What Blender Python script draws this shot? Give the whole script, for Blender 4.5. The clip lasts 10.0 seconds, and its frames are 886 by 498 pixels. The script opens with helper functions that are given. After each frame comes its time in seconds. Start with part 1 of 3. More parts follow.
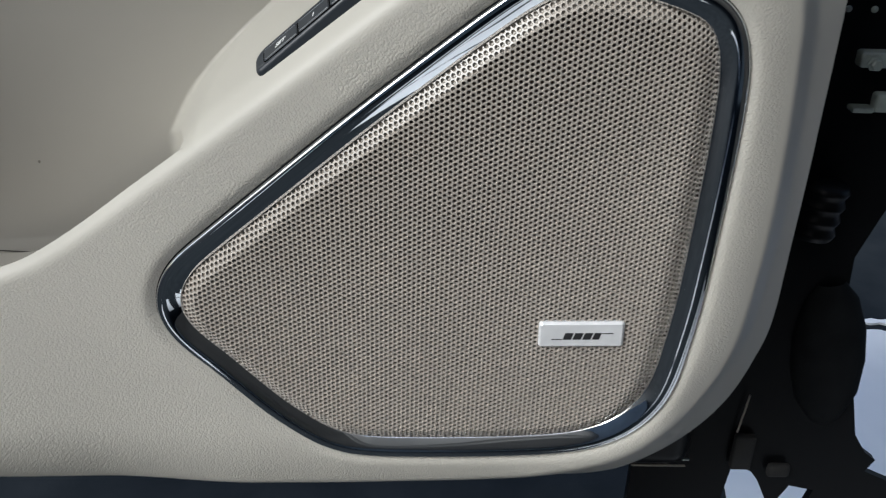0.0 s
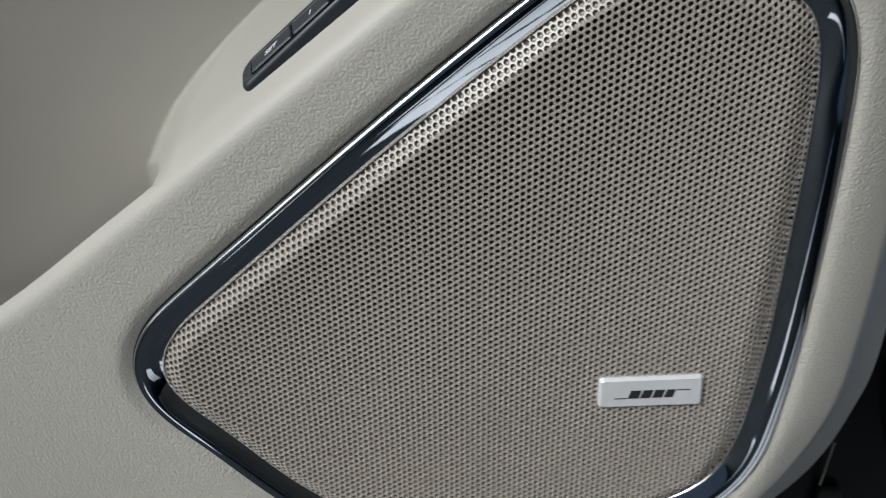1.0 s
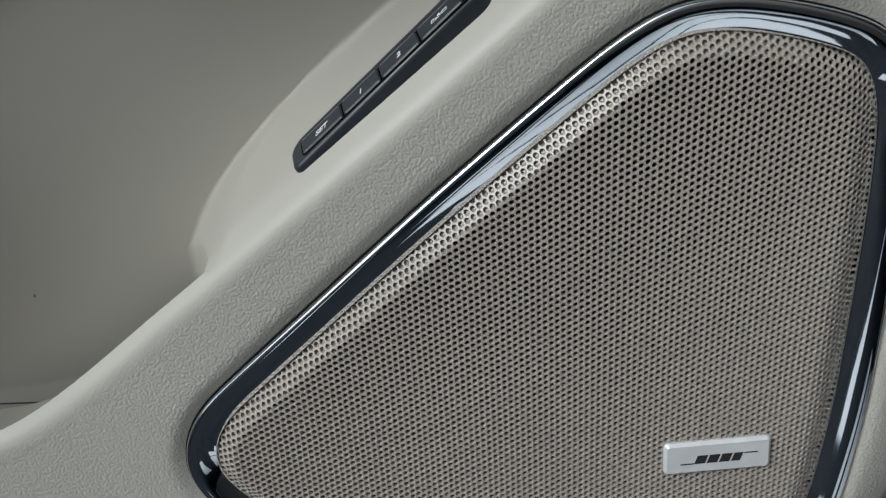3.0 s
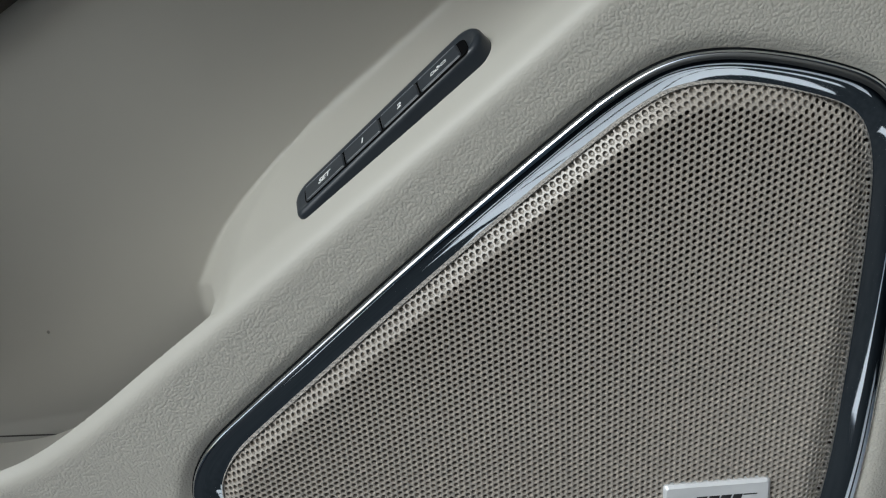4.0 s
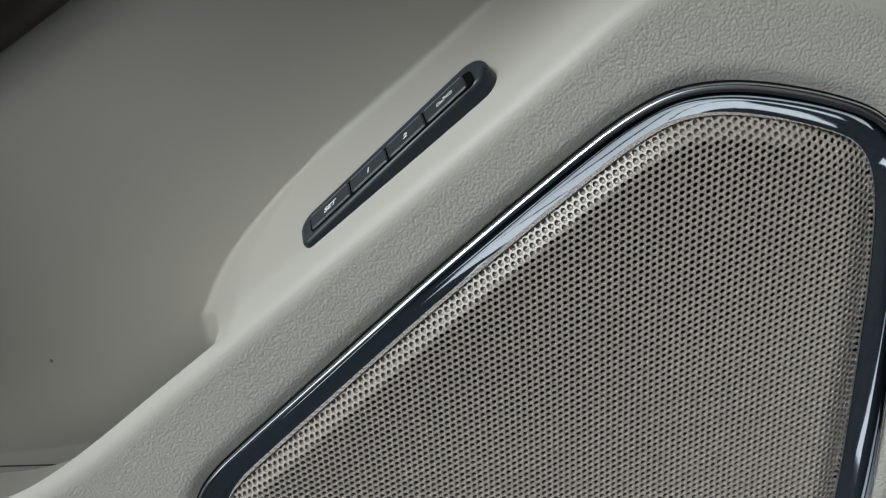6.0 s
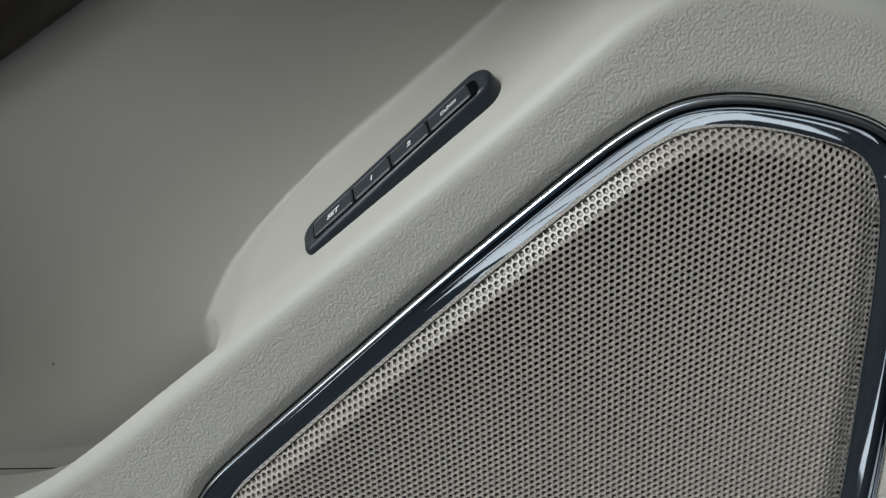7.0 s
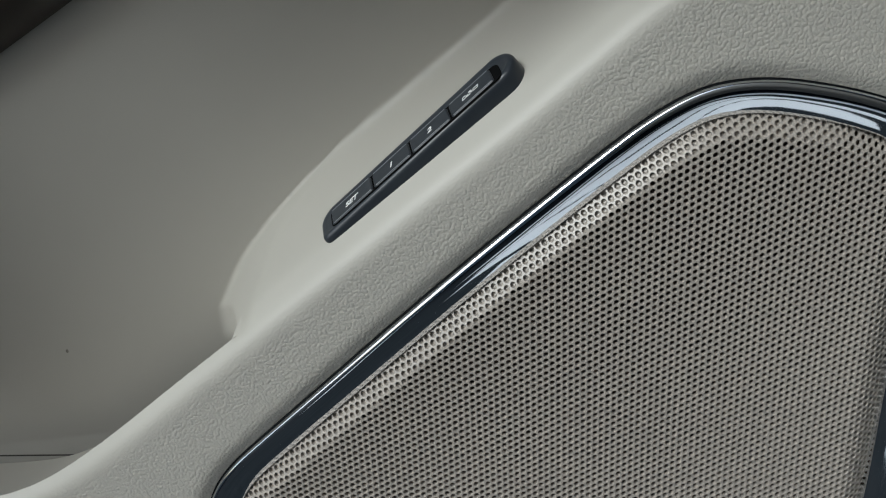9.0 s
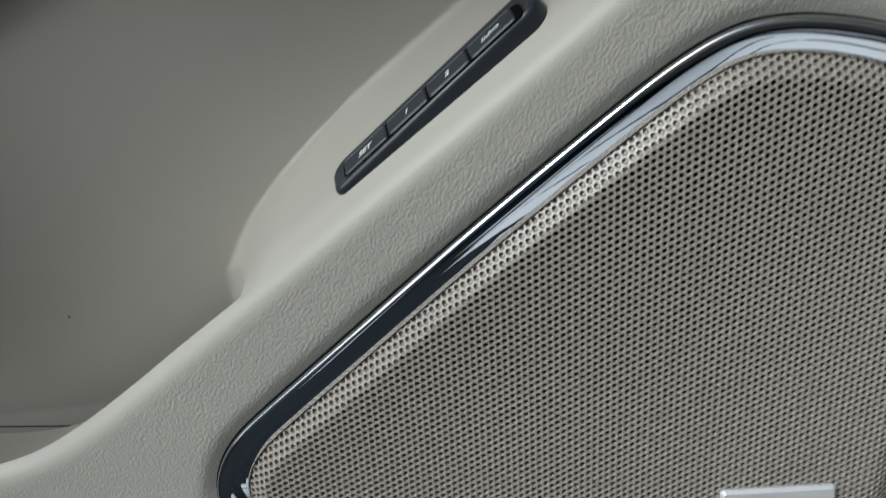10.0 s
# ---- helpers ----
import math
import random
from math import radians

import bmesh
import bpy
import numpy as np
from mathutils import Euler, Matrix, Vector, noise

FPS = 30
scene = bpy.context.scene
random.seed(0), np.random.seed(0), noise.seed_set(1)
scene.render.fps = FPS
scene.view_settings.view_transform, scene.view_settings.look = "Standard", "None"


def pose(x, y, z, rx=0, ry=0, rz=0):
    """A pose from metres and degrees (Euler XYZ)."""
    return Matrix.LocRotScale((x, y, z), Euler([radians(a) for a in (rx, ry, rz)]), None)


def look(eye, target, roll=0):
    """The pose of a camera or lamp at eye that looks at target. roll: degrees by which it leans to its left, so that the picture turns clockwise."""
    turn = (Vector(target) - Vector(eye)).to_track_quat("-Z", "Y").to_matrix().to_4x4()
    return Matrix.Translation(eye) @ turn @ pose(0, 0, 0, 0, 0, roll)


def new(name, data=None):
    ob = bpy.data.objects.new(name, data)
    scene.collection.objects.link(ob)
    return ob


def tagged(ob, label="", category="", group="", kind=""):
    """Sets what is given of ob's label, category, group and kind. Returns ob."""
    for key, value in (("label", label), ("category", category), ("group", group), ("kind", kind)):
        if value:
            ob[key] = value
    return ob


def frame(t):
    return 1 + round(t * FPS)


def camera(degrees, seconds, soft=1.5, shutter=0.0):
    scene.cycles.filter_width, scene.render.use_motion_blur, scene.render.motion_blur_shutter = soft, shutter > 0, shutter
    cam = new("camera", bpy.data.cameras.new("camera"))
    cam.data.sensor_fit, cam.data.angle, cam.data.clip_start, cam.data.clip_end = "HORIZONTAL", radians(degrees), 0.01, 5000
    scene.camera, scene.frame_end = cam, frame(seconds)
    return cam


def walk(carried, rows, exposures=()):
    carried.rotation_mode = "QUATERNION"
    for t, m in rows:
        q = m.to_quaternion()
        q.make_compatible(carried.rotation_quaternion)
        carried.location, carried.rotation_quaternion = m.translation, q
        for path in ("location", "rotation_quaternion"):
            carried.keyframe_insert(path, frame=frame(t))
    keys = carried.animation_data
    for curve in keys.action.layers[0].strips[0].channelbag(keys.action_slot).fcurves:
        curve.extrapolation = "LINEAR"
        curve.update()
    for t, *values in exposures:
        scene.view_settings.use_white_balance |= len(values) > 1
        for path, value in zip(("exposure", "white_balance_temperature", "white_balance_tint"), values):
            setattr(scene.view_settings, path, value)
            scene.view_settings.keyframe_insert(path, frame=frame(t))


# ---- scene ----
# ---------------------------------------------------------------- camera
cam = camera(51.87, 10.0, soft=1.12, shutter=0.45)

# seconds, x, y, z, pitch, yaw, roll
PATH = [
    (0.0, 0.0055, -0.3656, 0.1773, -27.91, -1.16, 1.74),
    (0.5, -0.0050, -0.3199, 0.1598, -27.74, -2.42, 1.96),
    (1.0, -0.0005, -0.2942, 0.1500, -26.58, -0.04, -0.85),
    (1.5, -0.0079, -0.2855, 0.1396, -25.54, 1.68, -2.73),
    (2.0, -0.0104, -0.2808, 0.1467, -25.97, 0.12, -2.54),
    (2.5, -0.0210, -0.2829, 0.1500, -24.39, -0.51, -3.30),
    (2.7, -0.0219, -0.2845, 0.1529, -24.00, -0.50, -3.42),
    (3.8, -0.0179, -0.2848, 0.1670, -23.02, 0.21, -3.66),
    (4.0, -0.0137, -0.2854, 0.1698, -22.89, 0.96, -3.85),
    (4.5, -0.0150, -0.2872, 0.1689, -22.16, 0.76, -3.99),
    (5.0, -0.0177, -0.2844, 0.1687, -22.78, 0.65, -4.07),
    (5.5, -0.0178, -0.2854, 0.1712, -21.77, 1.00, -3.85),
    (5.7, -0.0168, -0.2879, 0.1671, -20.96, 0.83, -3.56),
    (6.8, -0.0135, -0.2860, 0.1697, -20.11, 1.23, -3.01),
    (7.0, -0.0134, -0.2870, 0.1673, -19.94, 1.32, -2.84),
    (7.5, -0.0185, -0.2789, 0.1611, -21.33, 1.24, -2.97),
    (8.0, -0.0239, -0.2772, 0.1658, -21.90, 1.46, -2.94),
    (8.5, -0.0205, -0.2782, 0.1719, -22.02, 1.49, -3.00),
    (9.0, -0.0186, -0.2803, 0.1687, -21.29, 1.77, -2.93),
    (9.5, -0.0161, -0.2792, 0.1719, -21.79, 2.32, -3.40),
    (10.0, -0.0236, -0.2711, 0.1509, -21.70, 2.20, -3.33),
]
walk(cam, [(t, pose(x, y, z, 90 + p, 0, w) @ pose(0, 0, 0, 0, 0, r)) for t, x, y, z, p, w, r in PATH],
     exposures=[(0.0, 0.08, 5980, 5.0), (0.8, -0.10, 5950, 4.5), (1.6, -0.36, 5890, 3.5), (4.0, -0.35, 5820, 1.5), (10.0, -0.36, 5820, 1.5)])

# ---------------------------------------------------------------- world and light
world = bpy.data.worlds.new("world")
scene.world = world
world.use_nodes = True
wn = world.node_tree
sky = wn.nodes.new("ShaderNodeTexSky")
sky.sky_type, sky.sun_disc = "NISHITA", False
sky.sun_elevation, sky.sun_rotation = radians(42), radians(220)
sky.dust_density, sky.air_density = 4.0, 0.92
wn.links.new(sky.outputs["Color"], wn.nodes["Background"].inputs["Color"])
wn.nodes["Background"].inputs["Strength"].default_value = 0.15

sun = new("sun", bpy.data.lights.new("sun", "SUN"))
sun.data.energy, sun.data.angle, sun.data.color = 2.4, radians(20), (1.0, 0.985, 0.96)
sun.matrix_world = look((-0.605, -0.51, 0.61), (0, 0, 0))

# ---------------------------------------------------------------- materials


def material(name, color, rough=0.5, metal=0.0, spec=0.5):
    m = bpy.data.materials.new(name)
    m.use_nodes = True
    b = m.node_tree.nodes["Principled BSDF"]
    b.inputs["Base Color"].default_value = (*color, 1)
    b.inputs["Roughness"].default_value = rough
    b.inputs["Metallic"].default_value = metal
    b.inputs["Specular IOR Level"].default_value = spec
    return m


def node(m, kind, **values):
    n = m.node_tree.nodes.new(kind)
    for k, v in values.items():
        n.inputs[k].default_value = v
    return n


def link(m, a, b):
    m.node_tree.links.new(a, b)


def tint(m, low, high, scale, detail=4.0):
    """Base colour that drifts between two shades with noise, in object space."""
    co = node(m, "ShaderNodeTexCoord")
    n = node(m, "ShaderNodeTexNoise", Scale=scale, Detail=detail)
    link(m, co.outputs["Object"], n.inputs["Vector"])
    r = node(m, "ShaderNodeValToRGB")
    r.color_ramp.elements[0].position, r.color_ramp.elements[1].position = 0.3, 0.7
    r.color_ramp.elements[0].color, r.color_ramp.elements[1].color = (*low, 1), (*high, 1)
    link(m, n.outputs["Fac"], r.inputs["Fac"])
    link(m, r.outputs["Color"], m.node_tree.nodes["Principled BSDF"].inputs["Base Color"])
    return co


def leather(name, low, high, strength, rough):
    """Grained soft trim: wrinkled pebble relief whose depth comes and goes."""
    m = material(name, low, rough)
    b = m.node_tree.nodes["Principled BSDF"]
    co = tint(m, low, high, 9.0)
    warp = node(m, "ShaderNodeTexNoise", Scale=590.0, Detail=3.0)
    link(m, co.outputs["Object"], warp.inputs["Vector"])
    mix = node(m, "ShaderNodeVectorMath")
    mix.operation = "MULTIPLY_ADD"
    mix.inputs[1].default_value = (0.0008, 0.0008, 0.0008)
    link(m, warp.outputs["Color"], mix.inputs[0])
    link(m, co.outputs["Object"], mix.inputs[2])
    v = node(m, "ShaderNodeTexVoronoi", Scale=930.0)
    v.feature = "SMOOTH_F1"
    v.inputs["Smoothness"].default_value = 0.12
    link(m, mix.outputs[0], v.inputs["Vector"])
    crease = node(m, "ShaderNodeMapRange")
    crease.interpolation_type = "SMOOTHSTEP"
    crease.inputs["From Min"].default_value, crease.inputs["From Max"].default_value = 0.25, 0.85
    crease.inputs["To Min"].default_value, crease.inputs["To Max"].default_value = 1.0, 0.0
    link(m, v.outputs["Distance"], crease.inputs["Value"])
    big = node(m, "ShaderNodeTexNoise", Scale=520.0, Detail=3.0, Distortion=1.0)
    link(m, co.outputs["Object"], big.inputs["Vector"])
    add = node(m, "ShaderNodeMath")
    add.operation = "MULTIPLY_ADD"
    add.inputs[1].default_value = 0.3
    link(m, big.outputs["Fac"], add.inputs[0])
    link(m, crease.outputs["Result"], add.inputs[2])
    patch = node(m, "ShaderNodeTexNoise", Scale=16.0, Detail=2.0)
    link(m, co.outputs["Object"], patch.inputs["Vector"])
    fade = node(m, "ShaderNodeMapRange")
    fade.inputs["From Min"].default_value, fade.inputs["From Max"].default_value = 0.3, 0.65
    fade.inputs["To Min"].default_value, fade.inputs["To Max"].default_value = 0.85 * strength, strength
    link(m, patch.outputs["Fac"], fade.inputs["Value"])
    mask = node(m, "ShaderNodeAttribute")
    mask.attribute_name = "grain"
    cut = node(m, "ShaderNodeMath")
    cut.operation = "MULTIPLY"
    link(m, fade.outputs["Result"], cut.inputs[0])
    link(m, mask.outputs["Fac"], cut.inputs[1])
    bump = node(m, "ShaderNodeBump", Distance=0.00035)
    link(m, cut.outputs[0], bump.inputs["Strength"])
    link(m, add.outputs[0], bump.inputs["Height"])
    link(m, bump.outputs["Normal"], b.inputs["Normal"])
    return m


def speckled(name, low, high, scale, rough, relief=0.0, metal=0.0, fine=900.0):
    """A surface with broad mottling and a fine relief."""
    m = material(name, low, rough, metal)
    co = tint(m, low, high, scale)
    if relief:
        n = node(m, "ShaderNodeTexNoise", Scale=fine, Detail=3.0)
        link(m, co.outputs["Object"], n.inputs["Vector"])
        bump = node(m, "ShaderNodeBump", Strength=relief, Distance=0.0003)
        link(m, n.outputs["Fac"], bump.inputs["Height"])
        link(m, bump.outputs["Normal"], m.node_tree.nodes["Principled BSDF"].inputs["Normal"])
    return m


M_TRIM = leather("beige grained trim", (0.412, 0.397, 0.358), (0.442, 0.426, 0.384), 0.50, 0.5)
M_GRILLE = speckled("beige grille plastic", (0.332, 0.303, 0.272), (0.368, 0.337, 0.301), 14.0, 0.33, 0.12)
M_CLOTH = speckled("dark brown speaker cloth", (0.090, 0.067, 0.055), (0.136, 0.103, 0.085), 300.0, 0.9)
M_CHROME = speckled("chrome", (0.90, 0.93, 0.96), (0.93, 0.95, 0.98), 30.0, 0.04, 0.0, 1.0)
M_BADGE = speckled("satin silver", (0.68, 0.69, 0.71), (0.76, 0.77, 0.79), 120.0, 0.38, 0.05, 0.25)
M_INK = material("black print", (0.02, 0.02, 0.022), 0.5)
M_SWITCH = speckled("charcoal soft-touch plastic", (0.023, 0.028, 0.036), (0.030, 0.036, 0.044), 60.0, 0.36, 0.1)
M_WHITE = material("white print", (0.75, 0.76, 0.76), 0.5)
M_SEAM = material("dark seam", (0.06, 0.055, 0.05), 0.8)
M_SPECK = material("brownish dirt", (0.22, 0.205, 0.18), 0.8)
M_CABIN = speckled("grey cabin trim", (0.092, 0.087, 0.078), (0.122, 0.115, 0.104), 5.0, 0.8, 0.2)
M_DARK = speckled("blue-grey wall", (0.085, 0.105, 0.145), (0.115, 0.14, 0.185), 5.0, 0.8, 0.2)
M_LINE = material("pale edge highlight", (0.26, 0.275, 0.30), 0.4)
M_GAP = material("gap black", (0.004, 0.004, 0.0045), 0.9, 0.0, 0.05)
M_ARMREST = leather("dark brown leather", (0.030, 0.023, 0.018), (0.045, 0.035, 0.028), 0.4, 0.5)
M_PAINT = speckled("black car paint", (0.0025, 0.0028, 0.0036), (0.0045, 0.005, 0.006), 8.0, 0.3)
M_RUBBER = speckled("black rubber", (0.004, 0.0045, 0.0055), (0.007, 0.008, 0.009), 60.0, 0.75, 0.2)
M_GLOSS = speckled("shiny black rubber", (0.004, 0.004, 0.005), (0.007, 0.007, 0.008), 60.0, 0.38)
M_STRAP = speckled("dark grey steel", (0.004, 0.0043, 0.0046), (0.007, 0.0073, 0.0077), 90.0, 0.8, 0.1)
M_STEEL = speckled("zinc steel", (0.24, 0.28, 0.27), (0.33, 0.37, 0.36), 90.0, 0.5, 0.1, 0.5)
M_ASPHALT = speckled("grey asphalt", (0.018, 0.022, 0.026), (0.028, 0.033, 0.037), 14.0, 0.85, 0.8, 0.0, 160.0)
M_WALL = speckled("light grey plaster", (0.40, 0.41, 0.41), (0.48, 0.49, 0.49), 3.0, 0.9, 0.4, 0.0, 120.0)
M_MARKING = speckled("worn white road paint", (0.86, 0.87, 0.88), (0.92, 0.93, 0.94), 9.0, 0.6, 0.5, 0.0, 200.0)

M_GLOSS.node_tree.nodes["Principled BSDF"].inputs["Specular IOR Level"].default_value = 0.12
for m in (M_PAINT, M_RUBBER, M_ASPHALT):
    m.node_tree.nodes["Principled BSDF"].inputs["Specular IOR Level"].default_value = 0.06

# ---------------------------------------------------------------- mesh helpers


def mesh_object(name, verts, faces, mat, parent=None, smooth=True, label=""):
    me = bpy.data.meshes.new(name)
    me.from_pydata([tuple(map(float, v)) for v in verts], [], faces)
    me.materials.append(mat)
    me.update()
    if smooth:
        me.polygons.foreach_set("use_smooth", [True] * len(me.polygons))
    ob = new(name, me)
    ob.parent = parent
    return tagged(ob, label=label)


def part(name, bm, mat, parent, label="", smooth=False):
    me = bpy.data.meshes.new(name)
    bm.normal_update()
    bm.to_mesh(me)
    bm.free()
    me.materials.append(mat)
    if smooth:
        me.polygons.foreach_set("use_smooth", [True] * len(me.polygons))
    ob = new(name, me)
    ob.parent = parent
    return tagged(ob, label=label)


def spline(points, per=8, closed=True):
    """Catmull-Rom curve through points in millimetres; metres out."""
    p = np.array(points, float) / 1000
    n = len(p)
    out = []
    for i in range(n if closed else n - 1):
        a, b, c, d = (p[(i + k) % n] if closed else p[min(max(i + k, 0), n - 1)] for k in (-1, 0, 1, 2))
        for f in np.arange(per) / per:
            out.append(b + 0.5 * f * (c - a + f * (2 * a - 5 * b + 4 * c - d + f * (3 * (b - c) + d - a))))
    if not closed:
        out.append(p[-1])
    return np.array(out)


def resample(curve, n):
    q = np.vstack([curve, curve[:1]])
    s = np.concatenate([[0], np.cumsum(np.hypot(*np.diff(q, axis=0).T))])
    u = np.linspace(0, s[-1], n, endpoint=False)
    return np.stack([np.interp(u, s, q[:, 0]), np.interp(u, s, q[:, 1])], 1)


def relax(curve, rounds):
    for _ in range(rounds):
        curve = 0.5 * curve + 0.25 * (np.roll(curve, 1, 0) + np.roll(curve, -1, 0))
    return curve


def inside_distance(x, z, poly):
    """Distance to a closed outline, positive inside."""
    best = np.full(x.shape, 1e9)
    odd = np.zeros(x.shape, bool)
    for (ax, az), (bx, bz) in zip(poly, np.roll(poly, -1, 0)):
        dx, dz = bx - ax, bz - az
        f = np.clip(((x - ax) * dx + (z - az) * dz) / (dx * dx + dz * dz + 1e-18), 0, 1)
        best = np.minimum(best, (x - ax - f * dx) ** 2 + (z - az - f * dz) ** 2)
        if az != bz:
            odd ^= ((az > z) != (bz > z)) & (x < (bx - ax) * (z - az) / (bz - az) + ax)
    return np.sqrt(best) * np.where(odd, 1, -1)


def smin(a, b, k):
    h = np.clip(0.5 + 0.5 * (b - a) / k, 0, 1)
    return b + (a - b) * h - k * h * (1 - h)


def step(a, b, v):
    f = np.clip((v - a) / (b - a), 0, 1)
    return f * f * (3 - 2 * f)


# ---------------------------------------------------------------- outlines of the door trim, millimetres (x, z)
GRILLE_EDGE = spline([
    (124.5, -44), (125.8, -15), (126.8, 16), (127.2, 45), (126.0, 70), (120, 86.5), (107, 93), (90, 97.5), (74, 99.8),
    (60, 98.5), (48, 92.5), (35, 83.4), (5.7, 60.2), (-27.7, 32.7), (-63.4, 2), (-90, -21), (-103, -33), (-109.5, -44),
    (-110, -55), (-103.5, -66), (-90, -79.5), (-66.7, -103.9), (-51, -117), (-40, -124), (-25, -128), (3, -128.5),
    (35, -127.5), (66, -125.5), (88, -121.5), (104, -113), (114, -101), (119, -88), (121.8, -70)], 10)
GRILLE_EDGE = relax(resample(GRILLE_EDGE, 400), 10)
POD_EDGE = spline([
    (-330, -37), (-240, -37), (-206, -36), (-189, -32), (-172, -23.5), (-150, -8.5), (-125, 10.5), (-103.5, 26.5),
    (-76, 47.5), (-47, 69.5), (-22, 88.5), (0, 105.5), (23, 124), (36, 134.5), (47, 141.5), (59, 146.5), (75.5, 148), (101, 142.5), (123.5, 134.5),
    (142, 123), (153, 108), (158, 90), (160, 70), (162, 38), (163, 2), (162, -33), (158, -72), (147, -101), (130, -125),
    (110, -141), (85, -151), (50, -160.5), (0, -166), (-80, -170.5), (-330, -177)], 6)
CARD_EDGE = spline([
    (200, 330), (193, 200), (187, 120), (186.6, 92), (185.9, 68), (185.2, 42), (185, 23), (184.6, -24), (185.8, -70), (183.4, -92), (175, -119),
    (160, -141), (146, -155), (134, -163), (119, -171), (85, -176), (22, -182), (-78, -190), (-200, -192), (-340, -193), (-350, 100), (-340, 330)], 6)


def normals_of(curve):
    t = np.roll(curve, -1, 0) - np.roll(curve, 1, 0)
    n = np.stack([t[:, 1], -t[:, 0]], 1)
    n /= np.linalg.norm(n, axis=1)[:, None]
    area = np.sum(curve[:, 0] * np.roll(curve[:, 1], -1) - np.roll(curve[:, 0], -1) * curve[:, 1])
    return n if area > 0 else -n


# ---------------------------------------------------------------- car door
door = new("open_car_door")
tagged(door, "open car door with grained beige leather lining", "car door", kind="thing")
speaker = new("speaker")
tagged(speaker, "door speaker behind a beige perforated grille with chrome surround", "speaker")
switch = new("memory_switch")
tagged(switch, "charcoal seat memory switch with four printed buttons", "switch")


RIM, SLOPE = 0.0100, 1.35
LIP = SLOPE * RIM / 3


def dent(x, z, y):
    """The trim sinks a little along the bezel, and is open under it."""
    dg = -inside_distance(x, z, GRILLE_EDGE)
    y = y + 0.0032 * np.exp(-((dg - 0.0100) / 0.0040) ** 2)
    return np.where(dg < 0.009, y + 0.012, y)


def ramp(e, a, b):
    """Zero before a, of slope one after b, rounded between."""
    return np.where(e < a, 0, np.where(e < b, (e - a) ** 2 / (2 * (b - a)), e - (a + b) / 2))


def front_height(x, z, d):
    """Front of the speaker pod: flat, rolled over at its rim, creased towards the hinge, curved under at the sill."""
    side = np.maximum(step(0.10, 0.145, x) * step(0.150, 0.100, z), step(-0.10, -0.14, z))
    f = np.clip(1 - d / RIM, 0, None)
    roll = np.where(d > 0, SLOPE * RIM * f ** 3 / 3, LIP - SLOPE * d)
    crease = step(-0.140, -0.095, z)
    back = 0.42 * ramp(-d, -0.026, -0.006) + 0.85 * ramp(-d, -0.0015, 0.0015) - 0.45 * ramp(-d, 0.009, 0.013)
    back = crease * back + (1 - crease) * (0.95 + 0.9 * step(0.06, -0.02, x)) * ramp(-d, -0.008, 0.0)
    sag = step(-0.08, -0.17, x) * 0.6 * np.clip(-0.050 - z, 0, None) ** 2 + step(0.12, 0.04, x) * 4.6 * np.clip(-0.124 - z, 0, None) ** 2
    return dent(x, z, roll + side * (back - roll) + sag), side


def floor_height(x, z):
    return 0.062 + 0.15 * (x + 0.17) - 0.20 * np.maximum(z, -0.05) - 0.040 * step(-0.070, -0.108, z)


def recess_height(x, z, d):
    """The hollow behind the pod, with the shelf that carries the switch running back into it."""
    e = np.clip(-d, 0, None)
    off = np.maximum(0, -0.0925 - 0.004 * (1 - np.clip(e, 0, 0.009) / 0.009) ** 2 + 0.0045 * (np.clip(e - 0.007, 0, 0.03) / 0.007) ** 3 - x)
    off = 5.0 * off * off / (off + 0.014)
    shelf = LIP + 3.0 * ramp(d, 0.010, 0.016) + SLOPE * e + 3.5 * ramp(e, 0.0035, 0.0078) + off
    return smin(shelf, floor_height(x, z), 0.034)


def snapped(x, z, d, poly, reach):
    """Moves grid points just outside an outline onto it."""
    near = (d < 0) & (d > -reach)
    px, pz = x[near], z[near]
    best, bx2, bz2 = np.full(px.shape, 1e9), px.copy(), pz.copy()
    for (ax, az), (bx, bz) in zip(poly, np.roll(poly, -1, 0)):
        dx, dz = bx - ax, bz - az
        f = np.clip(((px - ax) * dx + (pz - az) * dz) / (dx * dx + dz * dz + 1e-18), 0, 1)
        qx, qz = ax + f * dx, az + f * dz
        e = (px - qx) ** 2 + (pz - qz) ** 2
        better = e < best
        best, bx2, bz2 = np.where(better, e, best), np.where(better, qx, bx2), np.where(better, qz, bz2)
    x, z, d = x.copy(), z.copy(), d.copy()
    x[near], z[near], d[near] = bx2, bz2, 0.0
    return x, z, d


def cells(mask, every=True):
    q = (mask[:-1, :-1], mask[1:, :-1], mask[:-1, 1:], mask[1:, 1:])
    return q[0] & q[1] & q[2] & q[3] if every else q[0] | q[1] | q[2] | q[3]


